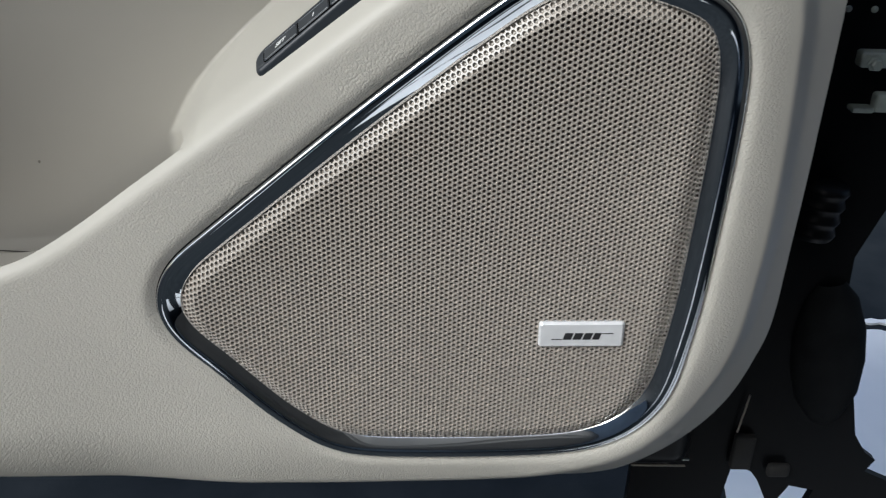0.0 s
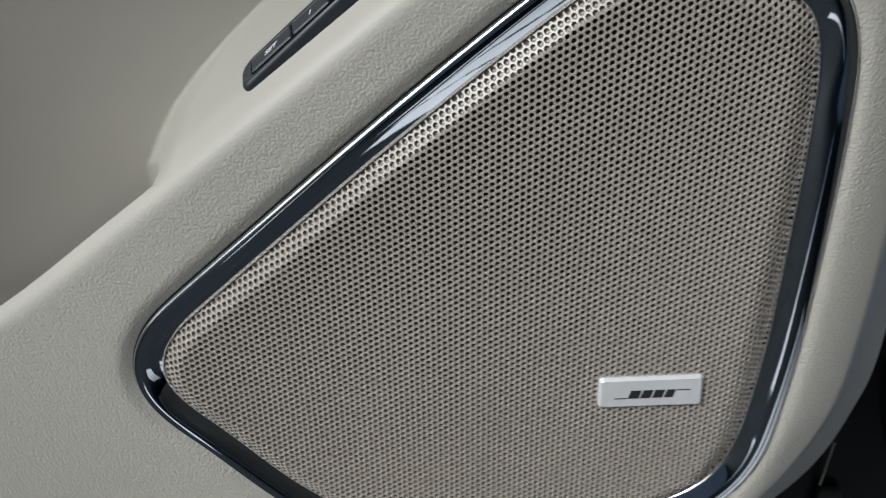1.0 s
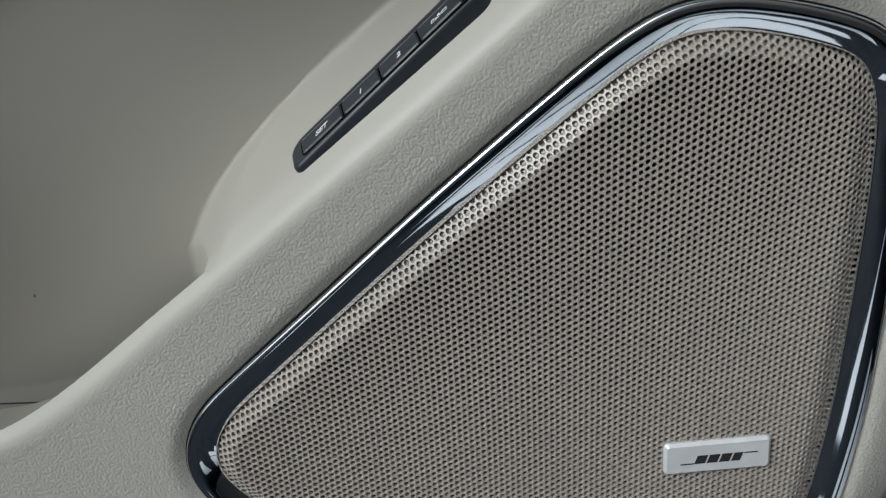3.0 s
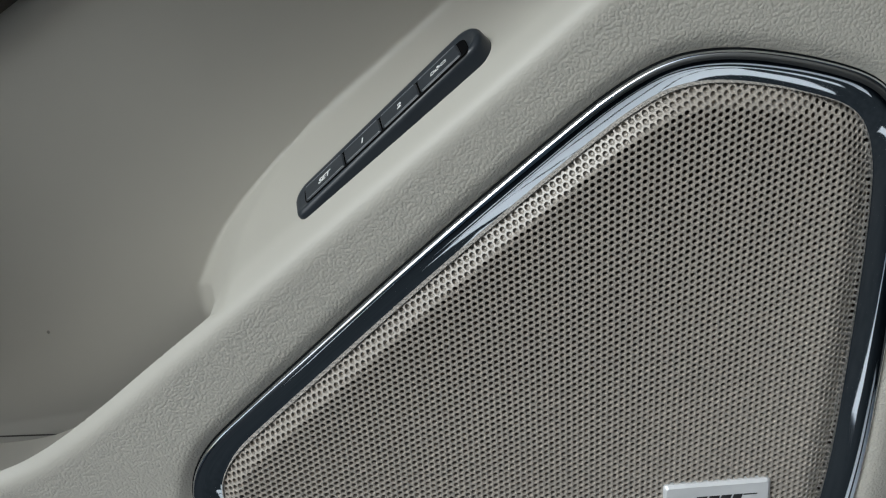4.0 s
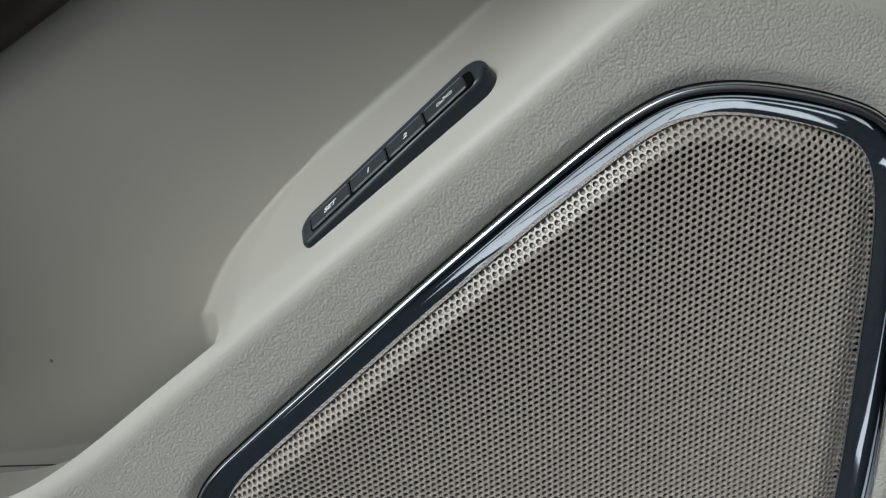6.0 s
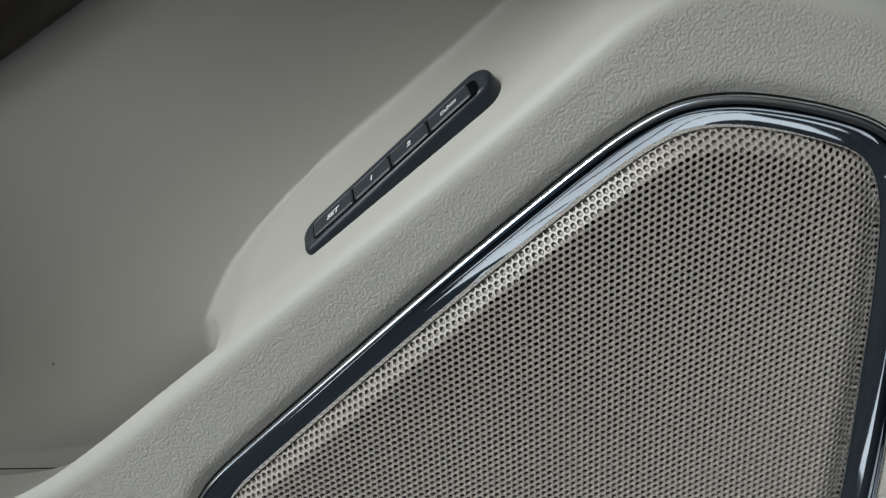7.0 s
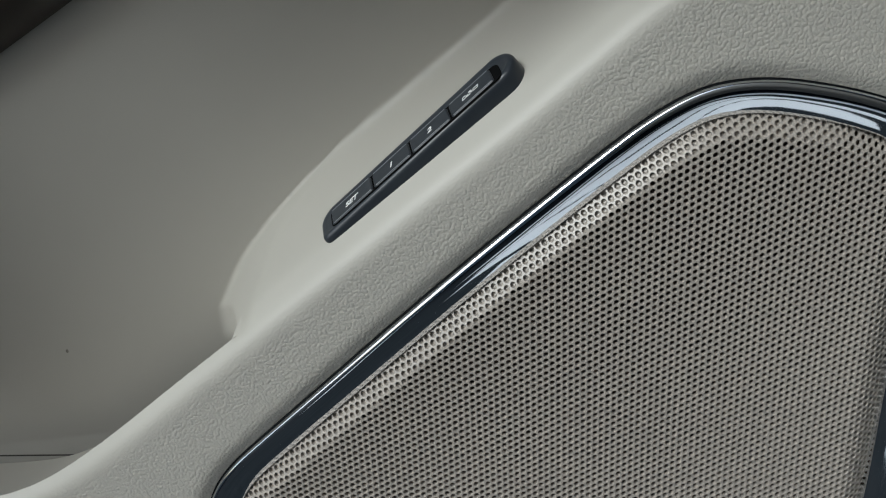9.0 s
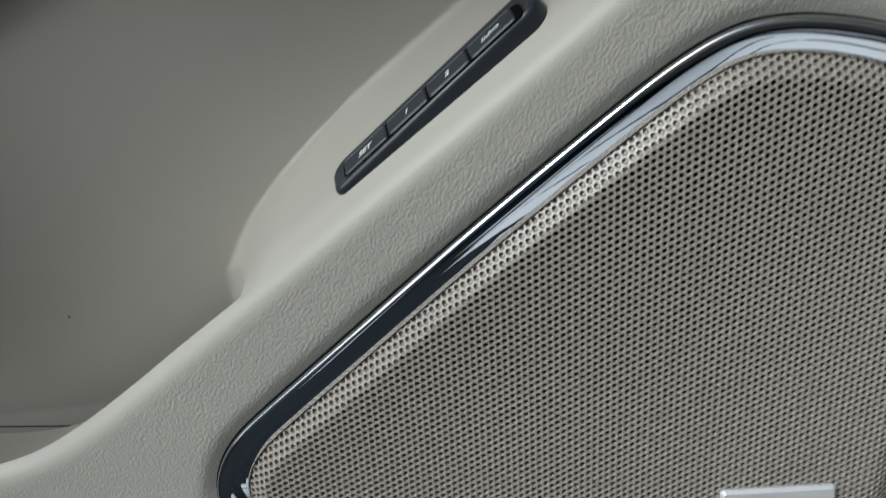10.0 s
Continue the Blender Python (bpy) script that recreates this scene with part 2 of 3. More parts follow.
def sheet(name, x, y, z, ok, grain, mat, label, normal, where):
    nj = x.shape[1]
    i, j = np.nonzero(ok)
    a = i * nj + j
    p, q = x.ravel(), z.ravel()
    big = np.abs((p[a + nj + 1] - p[a]) * (q[a + 1] - q[a + nj]) - (p[a + 1] - p[a + nj]) * (q[a + nj + 1] - q[a])) > 2.5e-7
    a = a[big]
    faces = np.stack([a, a + nj, a + nj + 1, a + 1], 1).tolist()
    ob = mesh_object(name, np.stack([x, y, z], -1).reshape(-1, 3), faces, mat, door, True, label)
    ob.data.attributes.new("grain", "FLOAT", "POINT").data.foreach_set("value", grain.ravel().astype(np.float32))
    vn = np.zeros(len(ob.data.vertices) * 3, np.float32)
    ob.data.vertex_normals.foreach_get("vector", vn)
    vn = vn.reshape(-1, 3)
    given, where = normal.reshape(-1, 3), where.ravel()
    used = np.zeros(len(vn), bool)
    used[np.array(faces).ravel()] = True
    used &= where
    sign = 1.0 if np.sum(vn[used] * given[used]) > 0 else -1.0
    vn[where] = sign * given[where]
    ob.data.normals_split_custom_set_from_vertices(vn.tolist())
    return ob


def build_card():
    st = 0.0014
    gx, gz = np.meshgrid(np.arange(-0.33, 0.212, st), np.arange(-0.212, 0.25, st), indexing="ij")
    left = (gx + 0.109) * 0.78 + (gz - 0.017) * 0.62 < 0.0115
    d0 = inside_distance(gx, gz, POD_EDGE)
    x, z, d = snapped(gx, gz, np.where(left, d0, 1.0), POD_EDGE, st * 1.45)
    x, z, do = snapped(x, z, inside_distance(x, z, CARD_EDGE), CARD_EDGE, st * 1.45)
    d = np.where(left, d, inside_distance(x, z, POD_EDGE))
    y, side = front_height(x, z, d)
    yr = recess_height(x, z, d)
    flat_y = recess_height(gx, gz, d0)
    tx, tz = np.gradient(flat_y, st)
    normal = np.stack([tx, -np.ones_like(tx), tz], -1)
    normal /= np.linalg.norm(normal, axis=-1)[..., None]
    y = np.where(d < 0, yr + side * (y - yr), y)
    hole = inside_distance(x, z, GRILLE_EDGE) > 0.001
    keep = ((d >= 0) | ~left | (side > 0.9)) & (y < 0.115) & ~hole & (do >= 0)
    sheet("door_card", x, y, z, cells(keep), step(0.002, 0.010, d), M_TRIM, "beige grained trim round the speaker", normal, ~left & (d < -1.6 * st) & (side < 0.01))
    edge = resample(POD_EDGE, 700)
    edge = edge[(edge[:, 1] > -0.045) & ((edge[:, 0] + 0.109) * 0.78 + (edge[:, 1] - 0.017) * 0.62 < 0.014) & (edge[:, 0] > -0.32)]
    inward = -normals_of(edge)
    inward *= np.sign(np.sum(inward * (0.6, -0.8), axis=1))[:, None]
    n = len(edge)
    verts = [(p[0] + q[0] * o, LIP + h, p[1] + q[1] * o) for o, h in ((0.0, 0.0), (0.0012, 0.0012), (0.0045, 0.005), (0.014, 0.045)) for p, q in zip(edge, inward)]
    mesh_object("card_flange", verts, [(r * n + k, r * n + k + 1, r * n + n + k + 1, r * n + n + k) for r in range(3) for k in range(n - 1)],
                M_TRIM, door, True, "smooth beige edge turned under")
    y = flat_y
    ok = cells(left, False) & cells((d0 < 0.04) & (gz > -0.13))
    sheet("door_recess", gx, y, gz, ok, 0.0 * d0, M_TRIM, "smooth beige hollow of the door card", normal, d0 < 1.0)
    xs = np.linspace(-0.33, -0.17, 40)
    zs = SEAM_Z - 0.128 * (xs + 0.1985)
    ys = floor_height(xs, zs) - 0.00025
    verts = np.concatenate([np.stack([xs, ys, zs + h], 1) for h in (0.0004, -0.0004)])
    bm = bmesh.new()
    bmesh.ops.create_icosphere(bm, subdivisions=2, radius=0.0008)
    speck = part("speck", bm, M_SPECK, door, "tiny dark speck on the trim", True)
    speck.matrix_basis = pose(SPECK[0], float(floor_height(SPECK[0], SPECK[1])), SPECK[1]) @ Matrix.Diagonal((0.8, 0.3, 1.3, 1.0))
    mesh_object("seam", verts, [(k, k + 1, k + 41, k + 40) for k in range(39)], M_SEAM, door, True, "thin dark seam line")


SEAM_Z = -0.0597
SPECK = (-0.1896, -0.0031)
build_card()

# chrome bezel: a thin inner edge, a broad face that falls inwards, and a crest that rolls over to the black ring


def bezel_profile():
    out = [(-0.30, 8.0), (-0.22, 4.6), (-0.05, 3.85), (0.15, 3.58)]
    o, y = 0.35, 3.45
    turns = [(0.35, 33), (1.2, 31), (3.0, 29), (4.9, 26), (5.8, 19), (6.6, 11), (7.6, 5), (8.3, -2), (8.8, -14), (9.2, -30), (9.55, -50), (9.85, -70), (10.05, -84)]
    for (a, u), (b, v) in zip(turns, turns[1:]):
        for k in range(4):
            out.append((o, y))
            y -= (b - a) / 4 * math.tan(radians(u + (v - u) * (k + 0.5) / 4))
            o += (b - a) / 4
    return out + [(o, y), (10.1, 6.0)]


PROFILE = bezel_profile()
# black ring added to darken the gap round the chrome
GAP_RING = [(9.4, 4.0), (9.6, 2.2), (9.9, 1.7), (10.25, 1.9), (10.5, 2.8), (10.6, 5.0)]


def build_ring(name, profile, mat, label):
    c = GRILLE_EDGE
    n = normals_of(c)
    verts, faces = [], []
    m = len(profile)
    for p, q in zip(c, n):
        wide = 1.09 + 0.10 * max(0.0, q[0])
        for o, y in profile:
            verts.append((p[0] + q[0] * o * wide / 1000, y / 1000, p[1] + q[1] * o * wide / 1000))
    k = len(c)
    for i in range(k):
        for j in range(m - 1):
            faces.append((i * m + j, i * m + j + 1, ((i + 1) % k) * m + j + 1, ((i + 1) % k) * m + j))
    return mesh_object(name, verts, faces, mat, speaker, True, label)


build_ring("bezel", PROFILE, M_CHROME, "polished chrome surround")
build_ring("gap_ring", GAP_RING, M_RUBBER, "thin black ring darkening the gap round the chrome")

# perforated grille: one hexagonal cell with a countersunk hole for each perforation
PITCH = 0.0025


def grille_height(d, x):
    """Flat, falling to the bezel: a straight chamfer, but a long soft roll towards the hinge."""
    f = np.clip(1 - d / 0.0078, 0, 1.4)
    chamfer = 0.0055 * np.where(f < 0.25, f * f * 2, f - 0.125)
    roll = 0.0068 * np.clip(1 - d / 0.0125, 0, 1.3) ** 2
    w = step(0.094, 0.114, x)
    return chamfer + w * (roll - chamfer)


def build_grille():
    cols = np.arange(-54, 62)
    rows = np.arange(-62, 52)
    a, b = np.meshgrid(cols, rows, indexing="ij")
    cx = (a * PITCH * math.sqrt(3) / 2).ravel()
    cz = (b * PITCH + (a % 2) * PITCH / 2).ravel()
    d = inside_distance(cx, cz, GRILLE_EDGE)
    keep = d > -0.0016
    cx, cz, d = cx[keep], cz[keep], d[keep]
    blind = d < 0.0072 - 0.0062 * step(0.098, 0.108, cx)
    n = len(cx)
    ang = np.radians(np.arange(12) * 30.0)
    hexr = np.where(np.arange(12) % 2 == 0, PITCH / math.sqrt(3), PITCH / 2)
    rings = [(hexr, 0.0), (np.full(12, 0.00103), 0.0), (np.full(12, 0.00090), 0.00022), (np.full(12, 0.00087), 0.0015)]
    verts = np.zeros((n, 4, 12, 3))
    for k, (rad, depth) in enumerate(rings):
        x = cx[:, None] + rad * np.cos(ang)
        z = cz[:, None] + rad * np.sin(ang)
        dist = inside_distance(x, z, GRILLE_EDGE)
        dep = np.where(blind, 0.0020 if k == 3 else depth, depth)[:, None]
        verts[:, k, :, 0], verts[:, k, :, 2] = x, z
        verts[:, k, :, 1] = grille_height(dist, x) + dep
    base = np.arange(n) * 48
    quads = []
    for k in range(3):
        for s in range(12):
            s2 = (s + 1) % 12
            quads.append(np.stack([base + k * 12 + s, base + k * 12 + s2, base + k * 12 + 12 + s2, base + k * 12 + 12 + s], 1))
    faces = np.concatenate(quads).tolist()
    caps = (base[blind][:, None] + 36 + np.arange(12)[None, :]).tolist()
    me = bpy.data.meshes.new("speaker_grille")
    me.from_pydata(verts.reshape(-1, 3).tolist(), [], faces + caps)
    me.materials.append(M_GRILLE)
    me.update()
    ob = new("speaker_grille", me)
    ob.parent = speaker
    return tagged(ob, "beige perforated plastic grille")


grille = build_grille()


def build_backing():
    """Cloth close behind the grille, drawn back towards the rim."""
    c = GRILLE_EDGE
    mid = c.mean(0)
    k = len(c)
    verts = [(mid[0], 0.0042, mid[1])]
    for scale, y in ((0.86, 0.0042), (0.93, 0.0065), (1.0, 0.0105)):
        verts += [(mid[0] + scale * (p[0] - mid[0]), y, mid[1] + scale * (p[1] - mid[1])) for p in c]
    faces = [(0, 1 + i, 1 + (i + 1) % k) for i in range(k)]
    for ring in range(2):
        a, b = 1 + ring * k, 1 + (ring + 1) * k
        faces += [(a + i, b + i, b + (i + 1) % k, a + (i + 1) % k) for i in range(k)]
    return mesh_object("speaker_cloth", verts, faces, M_CLOTH, speaker, True, "dark brown cloth behind the grille")


build_backing()


def plate(bm, w, h, depth, corner, bevel, origin=(0, 0), segments=5):
    """A rounded plate in the xz plane, its face towards -y, with a bevelled rim."""
    loops = []
    for inset, y in ((0, 0.0), (0, -depth + bevel), (bevel, -depth)):
        ring = []
        for cxs, czs, start in ((1, 1, 0), (-1, 1, 90), (-1, -1, 180), (1, -1, 270)):
            for s in range(segments + 1):
                t = radians(start + 90 * s / segments)
                rr = corner - inset * 0.6
                ring.append(bm.verts.new((origin[0] + cxs * (w / 2 - corner - inset * 0.4) + rr * math.cos(t), y,
                                          origin[1] + czs * (h / 2 - corner - inset * 0.4) + rr * math.sin(t))))
        loops.append(ring)
    n = len(loops[0])
    for a, b in zip(loops, loops[1:]):
        for i in range(n):
            bm.faces.new((a[i], a[(i + 1) % n], b[(i + 1) % n], b[i]))
    bm.faces.new(list(reversed(loops[-1])))
    bm.faces.new(loops[0])
    bmesh.ops.recalc_face_normals(bm, faces=bm.faces)
    return bm


# badge with slanted dark marks
bm = plate(bmesh.new(), 0.0408, 0.0140, 0.0030, 0.0017, 0.0011)
badge = part("badge", bm, M_BADGE, speaker, "small satin silver plate on the grille")
badge.matrix_basis = pose(0.0801, 0.0012, -0.0605, 0, -1.6, 0)


def slanted(bm, x0, x1, z0, z1, lean=0.35):
    v = [(x0 + lean * z0, z0), (x1 + lean * z0, z0), (x1 + lean * z1, z1), (x0 + lean * z1, z1)]
    f = [bm.verts.new((x, 0, z)) for x, z in v]
    g = [bm.verts.new((x, -0.00015, z)) for x, z in v]
    bm.faces.new(g)
    for i in range(4):
        bm.faces.new((f[i], f[(i + 1) % 4], g[(i + 1) % 4], g[i]))
    bmesh.ops.recalc_face_normals(bm, faces=bm.faces)


for i, (x0, x1) in enumerate(((-8.4, -4.4), (-3.6, 0.3), (1.1, 4.9), (5.7, 9.0))):
    bm = bmesh.new()
    slanted(bm, x0 / 1000, x1 / 1000, -0.0018, 0.0018)
    mark = part("mark", bm, M_INK, badge)
    mark.matrix_basis = pose(0, -0.0031, -0.0004)
for x0, x1, z in ((-13.6, -8.6, -1.7), (9.4, 14.6, 1.5)):
    bm = bmesh.new()
    slanted(bm, x0 / 1000, x1 / 1000, z / 1000 - 0.0002, z / 1000 + 0.0002)
    mark = part("mark", bm, M_INK, badge)
    mark.matrix_basis = pose(0, -0.0031, -0.0004)

# ---------------------------------------------------------------- memory switch on the shelf beside the pod
# local axes: x along the shelf, z up across its slope, -y out of it
SW_A, SW_B = Vector((-0.0668, 0.0110, 0.0611)), Vector((-0.0007, 0.0110, 0.1176))
su = (SW_B - SW_A).normalized()
tilt = radians(74.5)
flat = Vector((-su.z, 0, su.x))
sv = flat * math.cos(tilt) + Vector((0, 1, 0)) * math.sin(tilt)
sn = su.cross(sv)
SW = Matrix((su, -sn if sn.y < 0 else sn, sv)).transposed().to_4x4()
SW.translation = SW_A + su * 0.0426 + sv * 0.00575


def capsule_loop(length, height, lean, n=10):
    """Long rounded outline: blunt at the low end, rounder at the high end."""
    pts = []
    r = height * 0.48
    for (ex, ez, a0, rr) in ((length / 2, 1, 0, r), (-length / 2, 1, 90, r * 0.9), (-length / 2, -1, 180, r * 0.35), (length / 2, -1, 270, r * 0.9)):
        for s in range(n + 1):
            t = radians(a0 + 90 * s / n)
            px = ex - math.copysign(rr, ex) + rr * math.cos(t)
            pz = ez * (height / 2 - rr) + rr * math.sin(t)
            pts.append((px + lean * pz, pz))
    return pts


def loft(bm, loops, cap=True):
    rings = [[bm.verts.new(v) for v in l] for l in loops]
    n = len(rings[0])
    for a, b in zip(rings, rings[1:]):
        for i in range(n):
            bm.faces.new((a[i], a[(i + 1) % n], b[(i + 1) % n], b[i]))
    if cap:
        bm.faces.new(rings[-1])
    bmesh.ops.recalc_face_normals(bm, faces=bm.faces)
    return bm


def housing_loops(length, height, lean):
    out = []
    for inset, y in ((0.0, 0.006), (0.0, 0.0004), (0.0002, -0.0004), (0.0006, -0.0010), (0.0012, -0.0014), (0.0019, -0.0015), (0.0027, -0.0013), (0.0034, -0.0011)):
        out.append([(x, y, z) for x, z in capsule_loop(length - 2 * inset, height - 2 * inset, lean)])
    return out


bm = loft(bmesh.new(), housing_loops(0.0884, 0.0165, 0.0))
part("housing", bm, M_SWITCH, switch, "", True)
switch.matrix_basis = SW
keys = []
ROW = pose(-0.0375, -0.0006, -0.0003, 0, 1.2, 0) @ pose(0.0375, 0, 0)
# near-black plate paints the shade in the gap round the buttons
bm = plate(bmesh.new(), 0.0772, 0.0100, 0.0004, 0.0024, 0.0002, (0.0000, -0.0011), 5)
well = part("well", bm, M_GAP, switch, "black plate painting the shaded gap round the buttons")
well.matrix_basis = ROW @ pose(0, -0.0008, 0)
BUTTONS = [(-0.0378, -0.0188), (-0.0180, -0.0011), (-0.0003, 0.0166), (0.0174, 0.0354)]
for x0, x1 in BUTTONS:
    bm = plate(bmesh.new(), x1 - x0, 0.0086, 0.0010, 0.0009, 0.0004, ((x0 + x1) / 2, -0.0011), 3)
    key = part("button", bm, M_SWITCH, switch)
    key.matrix_basis = ROW @ pose(0, -0.0007, 0)
    keys.append(key)
    # pale bars paint the highlights along the button's long edges
    for z in (0.0029, -0.0051):
        bm = bmesh.new()
        slanted(bm, x0 + 0.0008, x1 - 0.0008, z - 0.00013, z + 0.00013, 0)
        line = part("edge_highlight", bm, M_LINE, key, "thin pale line painted as an edge highlight")
        line.matrix_basis = pose(0, -0.00092, 0)


def lettering(text, size, x, z, key):
    cu = bpy.data.curves.new("legend", "FONT")
    cu.body, cu.size, cu.align_x, cu.align_y, cu.extrude, cu.shear, cu.offset = text, size, "CENTER", "CENTER", 0.00005, 0.25, 0.00011
    ob = bpy.data.objects.new("legend", cu)
    scene.collection.objects.link(ob)
    me = bpy.data.meshes.new_from_object(ob.evaluated_get(bpy.context.evaluated_depsgraph_get()))
    bpy.data.objects.remove(ob)
    me.materials.clear()
    me.materials.append(M_WHITE)
    out = new("legend", me)
    out.parent = key
    out.matrix_basis = pose(x, -0.0011, z, 90, 0, 0)
    return tagged(out, label="white printed legend")


for text, k in (("SET", 0), ("1", 1), ("2", 2)):
    lettering(text, 0.0036, sum(BUTTONS[k]) / 2, -0.0015, keys[k])

# seat symbol: two outlined shapes and a solid one between them
ICON = [(-3.3, -1.9, 0.55, 0.85), (-3.3, -1.9, -0.95, -0.65), (-3.3, -3.0, -0.65, 0.55), (-2.2, -1.9, -0.65, 0.55),
        (-1.6, -0.9, -0.9, 0.2), (-0.9, 0.2, -0.9, -0.4), (-0.6, 0.3, 0.3, 1.3), (0.3, 0.9, -0.3, 0.6),
        (1.2, 3.5, 0.65, 0.95), (1.2, 3.5, -0.55, -0.25), (1.2, 1.5, -0.25, 0.65), (3.2, 3.5, -0.25, 0.65)]
bm = bmesh.new()
for x0, x1, z0, z1 in ICON:
    slanted(bm, x0 / 1000, x1 / 1000, z0 / 1000, z1 / 1000, 0.25)
icon = part("legend", bm, M_WHITE, keys[3], "white printed seat symbol")
icon.matrix_basis = pose(sum(BUTTONS[3]) / 2, -0.00102, -0.0012)

# ---------------------------------------------------------------- armrest above the recess


def build_pull():
    along = Vector((0.86, 0, 0.51))
    up = Vector((-0.51, 0, 0.86))
    start = Vector((-0.1560, 0.020, 0.1370))
    section = [(0.0, 0.060)] + [(0.020 - 0.020 * math.cos(radians(a)), 0.020 - 0.020 * math.sin(radians(a))) for a in range(0, 91, 10)] + [(0.14, 0.0), (0.14, 0.06)]
    verts, faces = [], []
    n = len(section)
    for k in range(24):
        s = -0.26 + 0.30 * k / 23
        for u, y in section:
            verts.append(start + along * s + up * (u + 0.25 * max(0, s - 0.02) ** 2) + Vector((0, y, 0)))
    for k in range(23):
        for j in range(n - 1):
            faces.append((k * n + j, k * n + j + 1, (k + 1) * n + j + 1, (k + 1) * n + j))
    return mesh_object("door_pull", verts, faces, M_ARMREST, door, True, "dark brown leather door pull")


build_pull()

# ---------------------------------------------------------------- ground and car body beyond the hinge


def box(bm, x0, x1, y0, y1, z0, z1, bevel=0.0):
    m = bmesh.ops.create_cube(bm, size=1, matrix=Matrix.Translation(((x0 + x1) / 2, (y0 + y1) / 2, (z0 + z1) / 2)) @ Matrix.Diagonal((x1 - x0, y1 - y0, z1 - z0, 1)))
    if bevel:
        e = list({e for v in m["verts"] for e in v.link_edges})
        bmesh.ops.bevel(bm, geom=e, offset=bevel, segments=3, affect="EDGES", profile=0.5)
    return bm


# out of view: armrest slab and a lower block, placed to shade the recess
bm = box(bmesh.new(), -0.60, 0.20, -0.076, 0.10, 0.250, 0.34, 0.02)
box(bm, -0.62, -0.33, -0.106, 0.09, 0.110, 0.256, 0.02)
part("armrest", bm, M_ARMREST, door, "unseen dark brown leather armrest, sized to shade the recess", True)
# unseen beige block, added to shade the recess and bounce some light back
bm = box(bmesh.new(), -0.60, 0.20, -0.018, 0.10, 0.224, 0.2495, 0.010)
part("bounce_block", bm, M_TRIM, door, "unseen beige block that shades the recess and bounces light into it", True)

GROUND = -0.62
bm = bmesh.new()
bmesh.ops.create_grid(bm, x_segments=40, y_segments=40, size=400)
ground = part("ground", bm, M_ASPHALT, None, "grey asphalt ground beside the car")
ground.matrix_basis = pose(0, 0, GROUND)
tagged(ground, category="ground", kind="structure")


def build_bar(seed, across, wide, start, length, turn=45):
    """A white bar with a ragged, worn edge, painted marking or added reflector; across is its offset from the corner of
    the bay.
    """
    rng = random.Random(seed)
    out = []
    corners = [(start, across), (start + length, across), (start + length, across + wide), (start, across + wide)]
    for (ax, ay), (bx, by) in zip(corners, corners[1:] + corners[:1]):
        n = int(math.hypot(bx - ax, by - ay) / 0.012)
        for k in range(n):
            out.append((ax + (bx - ax) * k / n + rng.uniform(-0.004, 0.004), ay + (by - ay) * k / n + rng.uniform(-0.004, 0.004)))
    bm = bmesh.new()
    low = [bm.verts.new((x, y, 0)) for x, y in out]
    top = [bm.verts.new((x, y, 0.004)) for x, y in out]
    bm.faces.new(top)
    for i in range(len(out)):
        bm.faces.new((low[i], low[(i + 1) % len(out)], top[(i + 1) % len(out)], top[i]))
    bmesh.ops.recalc_face_normals(bm, faces=bm.faces)
    ob = part("ground_bar", bm, M_MARKING, None, "worn white bar on the asphalt, painted marking or added reflector")
    ob.matrix_basis = pose(0, 0, GROUND, 0, 0, turn)
    tagged(ob, category="road marking", kind="structure", group="painted bars on the ground")


build_bar(4, 0.40, 0.483, 0.385, 2.2, 0)
build_bar(9, 0.903, 0.013, 0.60, 1.9, 0)
# bars from here on are out of view, added as white streaks for the chrome
build_bar(5, -0.50, 0.09, -0.09, 0.90)
build_bar(6, -0.60, 0.09, -0.15, 0.90)
build_bar(7, -1.10, 0.48, -0.15, 0.75)
build_bar(11, -1.10, 0.45, -0.40, 0.13)
build_bar(8, -0.385, 0.19, 0.075, 0.325)
build_bar(12, -1.95, 1.0, -0.27, 0.075, 0)
build_bar(10, -0.90, 1.0, 1.7, 1.6, 0)

# door shell behind the trim
bm = box(bmesh.new(), -0.9, 0.185, 0.10, 0.20, -0.235, 0.42, 0.015)
part("door_shell", bm, M_PAINT, door, "black painted door shell", True)
# thin brown bar along the shell's bottom edge
bm = box(bmesh.new(), 0.1480, 0.1850, 0.1130, 0.1145, -0.2408, -0.2396, 0.0004)
part("shell_line", bm, M_SPECK, door, "thin brown line under the shell", True)
# small steel block stands in for a glint under the shell
bm = box(bmesh.new(), 0.1815, 0.1868, 0.1125, 0.1145, -0.2350, -0.2337, 0.0005)
part("clip", bm, M_STEEL, door, "bright metal piece, clip or glint", True)

# the car that the door belongs to
body = new("car")
tagged(body, "black car at the hinge side of its open door", "car")
# the outline's low right tongue is an added dark shape over the ground
PILLAR = [(150, 420), (430, 420), (345, 80), (303, 0), (277, -47), (266, -80), (268, -112), (277, -134), (290, -183), (299, -216), (309, -231), (318, -238), (313, -248), (330, -256), (360, -268),
          (380, -310), (270, -310), (281, -266), (263, -262), (256, -277), (252, -282), (240, -258), (234, -250), (220, -243), (214, -300), (150, -300)]
bm = bmesh.new()
fr = [bm.verts.new((x / 1000, 0.12, z / 1000)) for x, z in PILLAR]
bk = [bm.verts.new((x / 1000, 0.126, z / 1000)) for x, z in PILLAR]
bm.faces.new(fr)
bm.faces.new(list(reversed(bk)))
for i in range(len(fr)):
    bm.faces.new((fr[i], bk[i], bk[(i + 1) % len(fr)], fr[(i + 1) % len(fr)]))
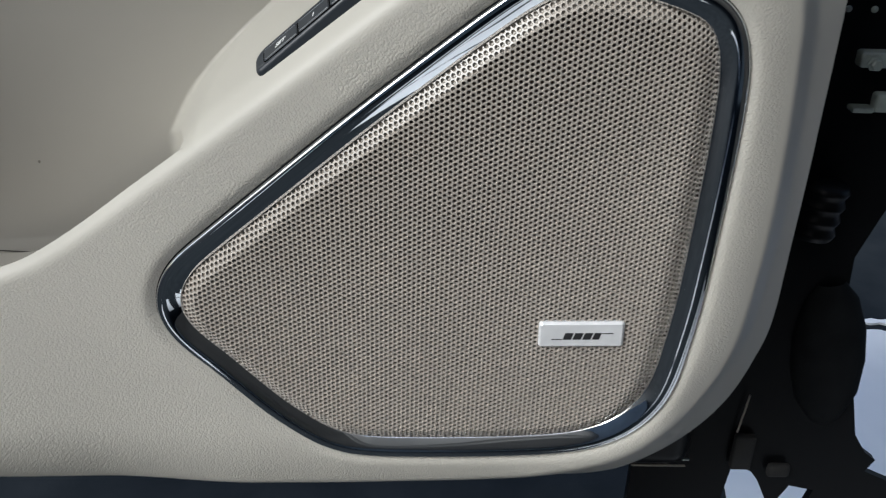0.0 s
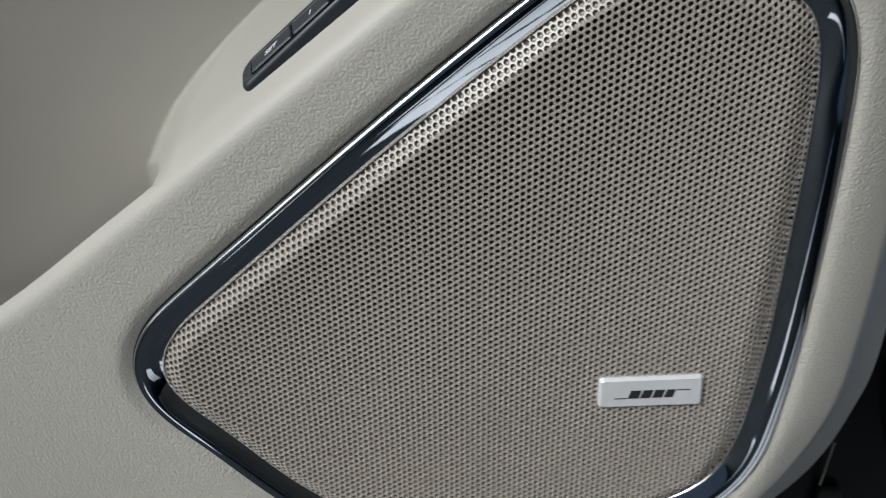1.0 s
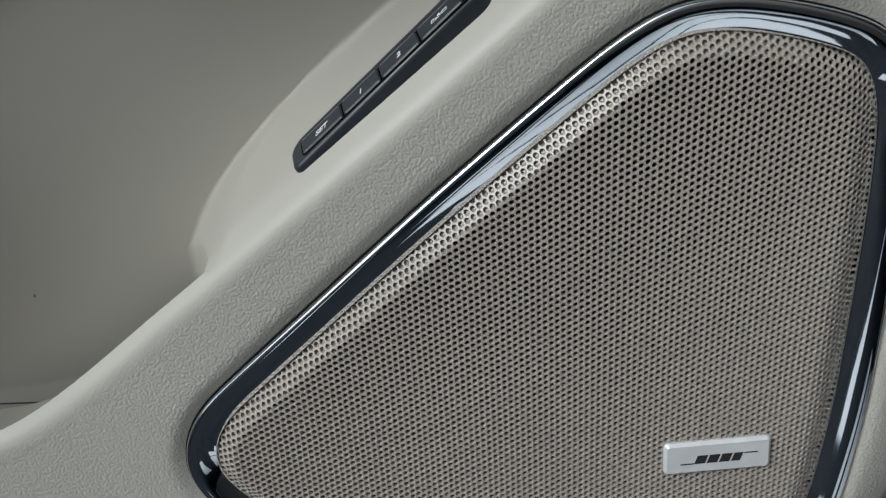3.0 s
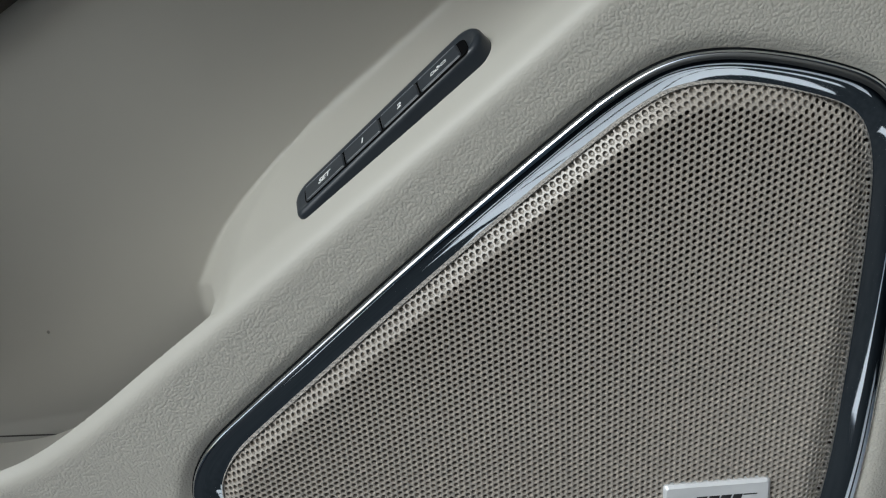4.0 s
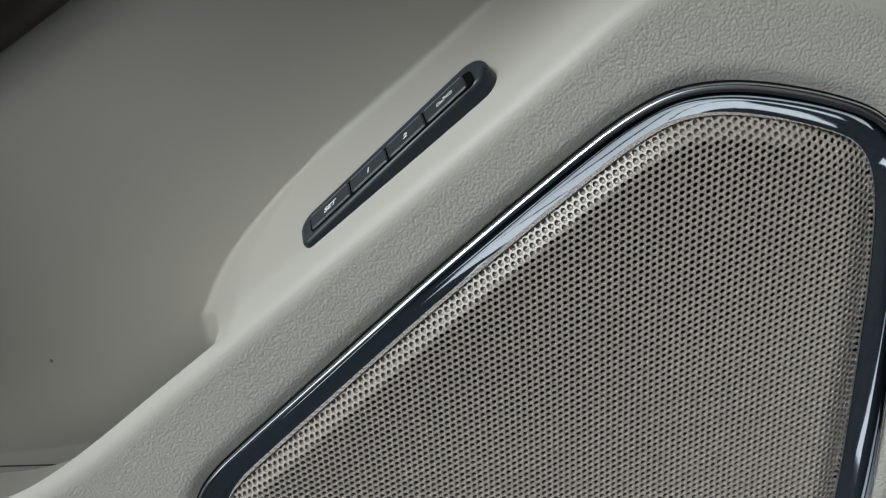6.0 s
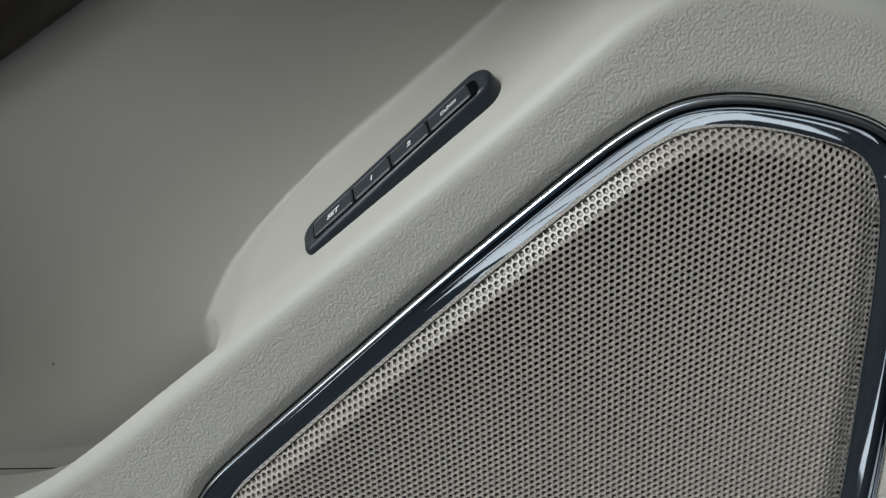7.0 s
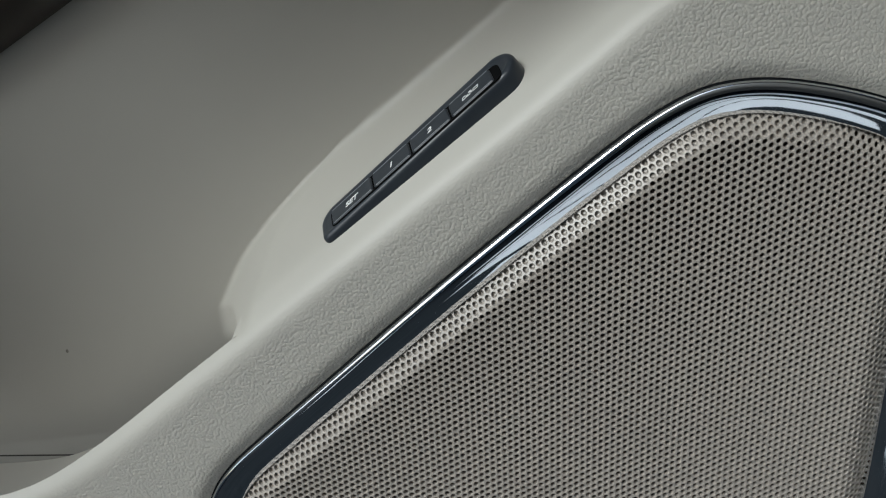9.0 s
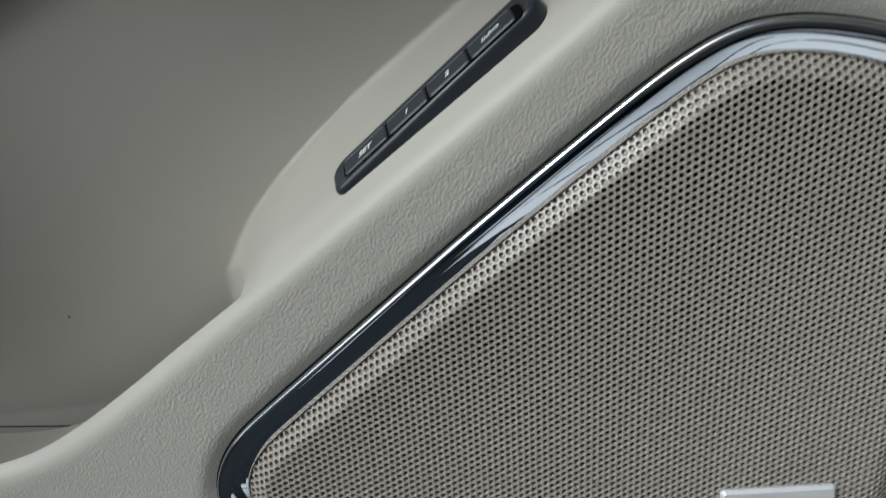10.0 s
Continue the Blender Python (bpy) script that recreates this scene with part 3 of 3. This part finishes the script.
bmesh.ops.recalc_face_normals(bm, faces=bm.faces)
part("hinge_pillar", bm, M_PAINT, body, "black hinge pillar")
# the cabin beside the camera, unseen, shaped to block light and be mirrored: dash and seat side over the sill, roof
# above
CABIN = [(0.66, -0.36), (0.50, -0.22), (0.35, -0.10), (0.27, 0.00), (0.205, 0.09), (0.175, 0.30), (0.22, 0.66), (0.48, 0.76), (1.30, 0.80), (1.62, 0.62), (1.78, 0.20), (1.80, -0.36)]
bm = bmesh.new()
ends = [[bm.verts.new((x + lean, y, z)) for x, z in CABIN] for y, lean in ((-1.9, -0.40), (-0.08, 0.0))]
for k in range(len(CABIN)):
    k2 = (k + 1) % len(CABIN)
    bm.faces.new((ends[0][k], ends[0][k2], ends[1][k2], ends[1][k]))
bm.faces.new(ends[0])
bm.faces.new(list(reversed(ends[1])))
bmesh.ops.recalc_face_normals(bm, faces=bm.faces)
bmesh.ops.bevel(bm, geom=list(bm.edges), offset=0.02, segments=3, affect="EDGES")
part("cabin_side", bm, M_CABIN, body, "unseen warm grey cabin side, shaped to block light from the right")
# unseen wall, added as the dark blue mirrored in the chrome
bm = box(bmesh.new(), -1.75, -1.55, -2.1, -0.98, GROUND, 0.30)
wall = part("wall_left", bm, M_DARK, None, "unseen blue-grey wall, added for the chrome to mirror")
tagged(wall, category="wall", kind="structure")
# unseen wall behind the camera, added so the lower bezel mirrors grey
bm = box(bmesh.new(), -1.00, 5.0, -2.4, -2.1, GROUND, 1.6)
wall = part("wall_back", bm, M_WALL, None, "unseen light grey plastered wall, added for the chrome to mirror")
tagged(wall, category="wall", kind="structure")


def revolve(bm, profile, n=24):
    """Turns (radius, height) about the local z axis."""
    rings = [[bm.verts.new((r * math.cos(2 * math.pi * k / n), r * math.sin(2 * math.pi * k / n), h)) for k in range(n)] for r, h in profile]
    for a, b in zip(rings, rings[1:]):
        for k in range(n):
            bm.faces.new((a[k], a[(k + 1) % n], b[(k + 1) % n], b[k]))
    bm.faces.new(rings[-1])
    bmesh.ops.recalc_face_normals(bm, faces=bm.faces)
    return bm


# wiring boot with its folds, above the wide moulded end
fold = []
for k in range(4):
    h = 0.0088 * k
    fold += [(0.0125, h), (0.0138, h + 0.0025), (0.0142, h + 0.0036), (0.0138, h + 0.0047), (0.0125, h + 0.0072)]
boot = part("wiring_boot", revolve(bmesh.new(), fold), M_GLOSS, body, "black ribbed rubber wiring boot", True)
boot.matrix_basis = pose(0.2305, 0.112, -0.0605, 0, 6, 0)
end = part("boot_end", revolve(bmesh.new(), [(0.010, 0.0), (0.020, -0.012), (0.027, -0.035), (0.028, -0.060), (0.024, -0.085), (0.012, -0.105), (0.004, -0.11)]), M_RUBBER, body, "black moulded rubber end", True)
end.matrix_basis = pose(0.256, 0.120, -0.098, 0, -10, 0) @ Matrix.Diagonal((0.85, 0.45, 1.0, 1.0))

# thin cable hanging beside the boot
a, b = Vector((0.2196, 0.116, -0.1816)), Vector((0.2165, 0.116, -0.2122))
bm = revolve(bmesh.new(), [(0.0007, 0.0), (0.0007, (a - b).length)], 8)
cable = part("cable", bm, M_SPECK, body, "thin brown cable", True)
cable.matrix_basis = Matrix.Translation(b) @ (a - b).to_track_quat("Z", "Y").to_matrix().to_4x4()

# check strap under the cable, and a small bracket beside it
bm = box(bmesh.new(), 0.2160, 0.2300, 0.113, 0.119, -0.2430, -0.2150, 0.0015)
part("check_strap", bm, M_STRAP, body, "dark grey check strap", True)
bm = box(bmesh.new(), 0.2425, 0.2585, 0.113, 0.119, -0.2500, -0.2390, 0.003)
part("strap_bracket", bm, M_STRAP, body, "dark grey bracket", True)

# hinge bolt on its bracket, and clips below
bm = box(bmesh.new(), 0.2365, 0.2560, 0.112, 0.121, 0.0395, 0.0485, 0.002)
bracket = part("hinge_bracket", bm, M_STEEL, body, "zinc hinge bracket")
bm = revolve(bmesh.new(), [(0.0042, 0), (0.0042, 0.0012), (0.0034, 0.0016), (0.0034, 0.0040), (0.0026, 0.0046)], 6)
bolt = part("bolt", bm, M_STEEL, bracket, "zinc bolt head")
bolt.matrix_basis = pose(0.2440, 0.112, 0.0425, 90, 0, 0)
bm = box(bmesh.new(), 0.2385, 0.2505, 0.112, 0.121, 0.0142, 0.0172, 0.0010)
part("clip", bm, M_STEEL, body, "bright metal piece, clip or glint")
bm = box(bmesh.new(), 0.2508, 0.2600, 0.113, 0.121, 0.0142, 0.0250, 0.002)
part("clip", bm, M_STEEL, body, "bright metal piece, clip or glint")
for x in (0.2265, 0.2405):
    bm = revolve(bmesh.new(), [(0.0018, 0), (0.0018, 0.002), (0.0010, 0.003)], 10)
    stud = part("stud", bm, M_STEEL, body, "small bright stud")
    stud.matrix_basis = pose(x, 0.121, 0.0695, 90, 0, 0)
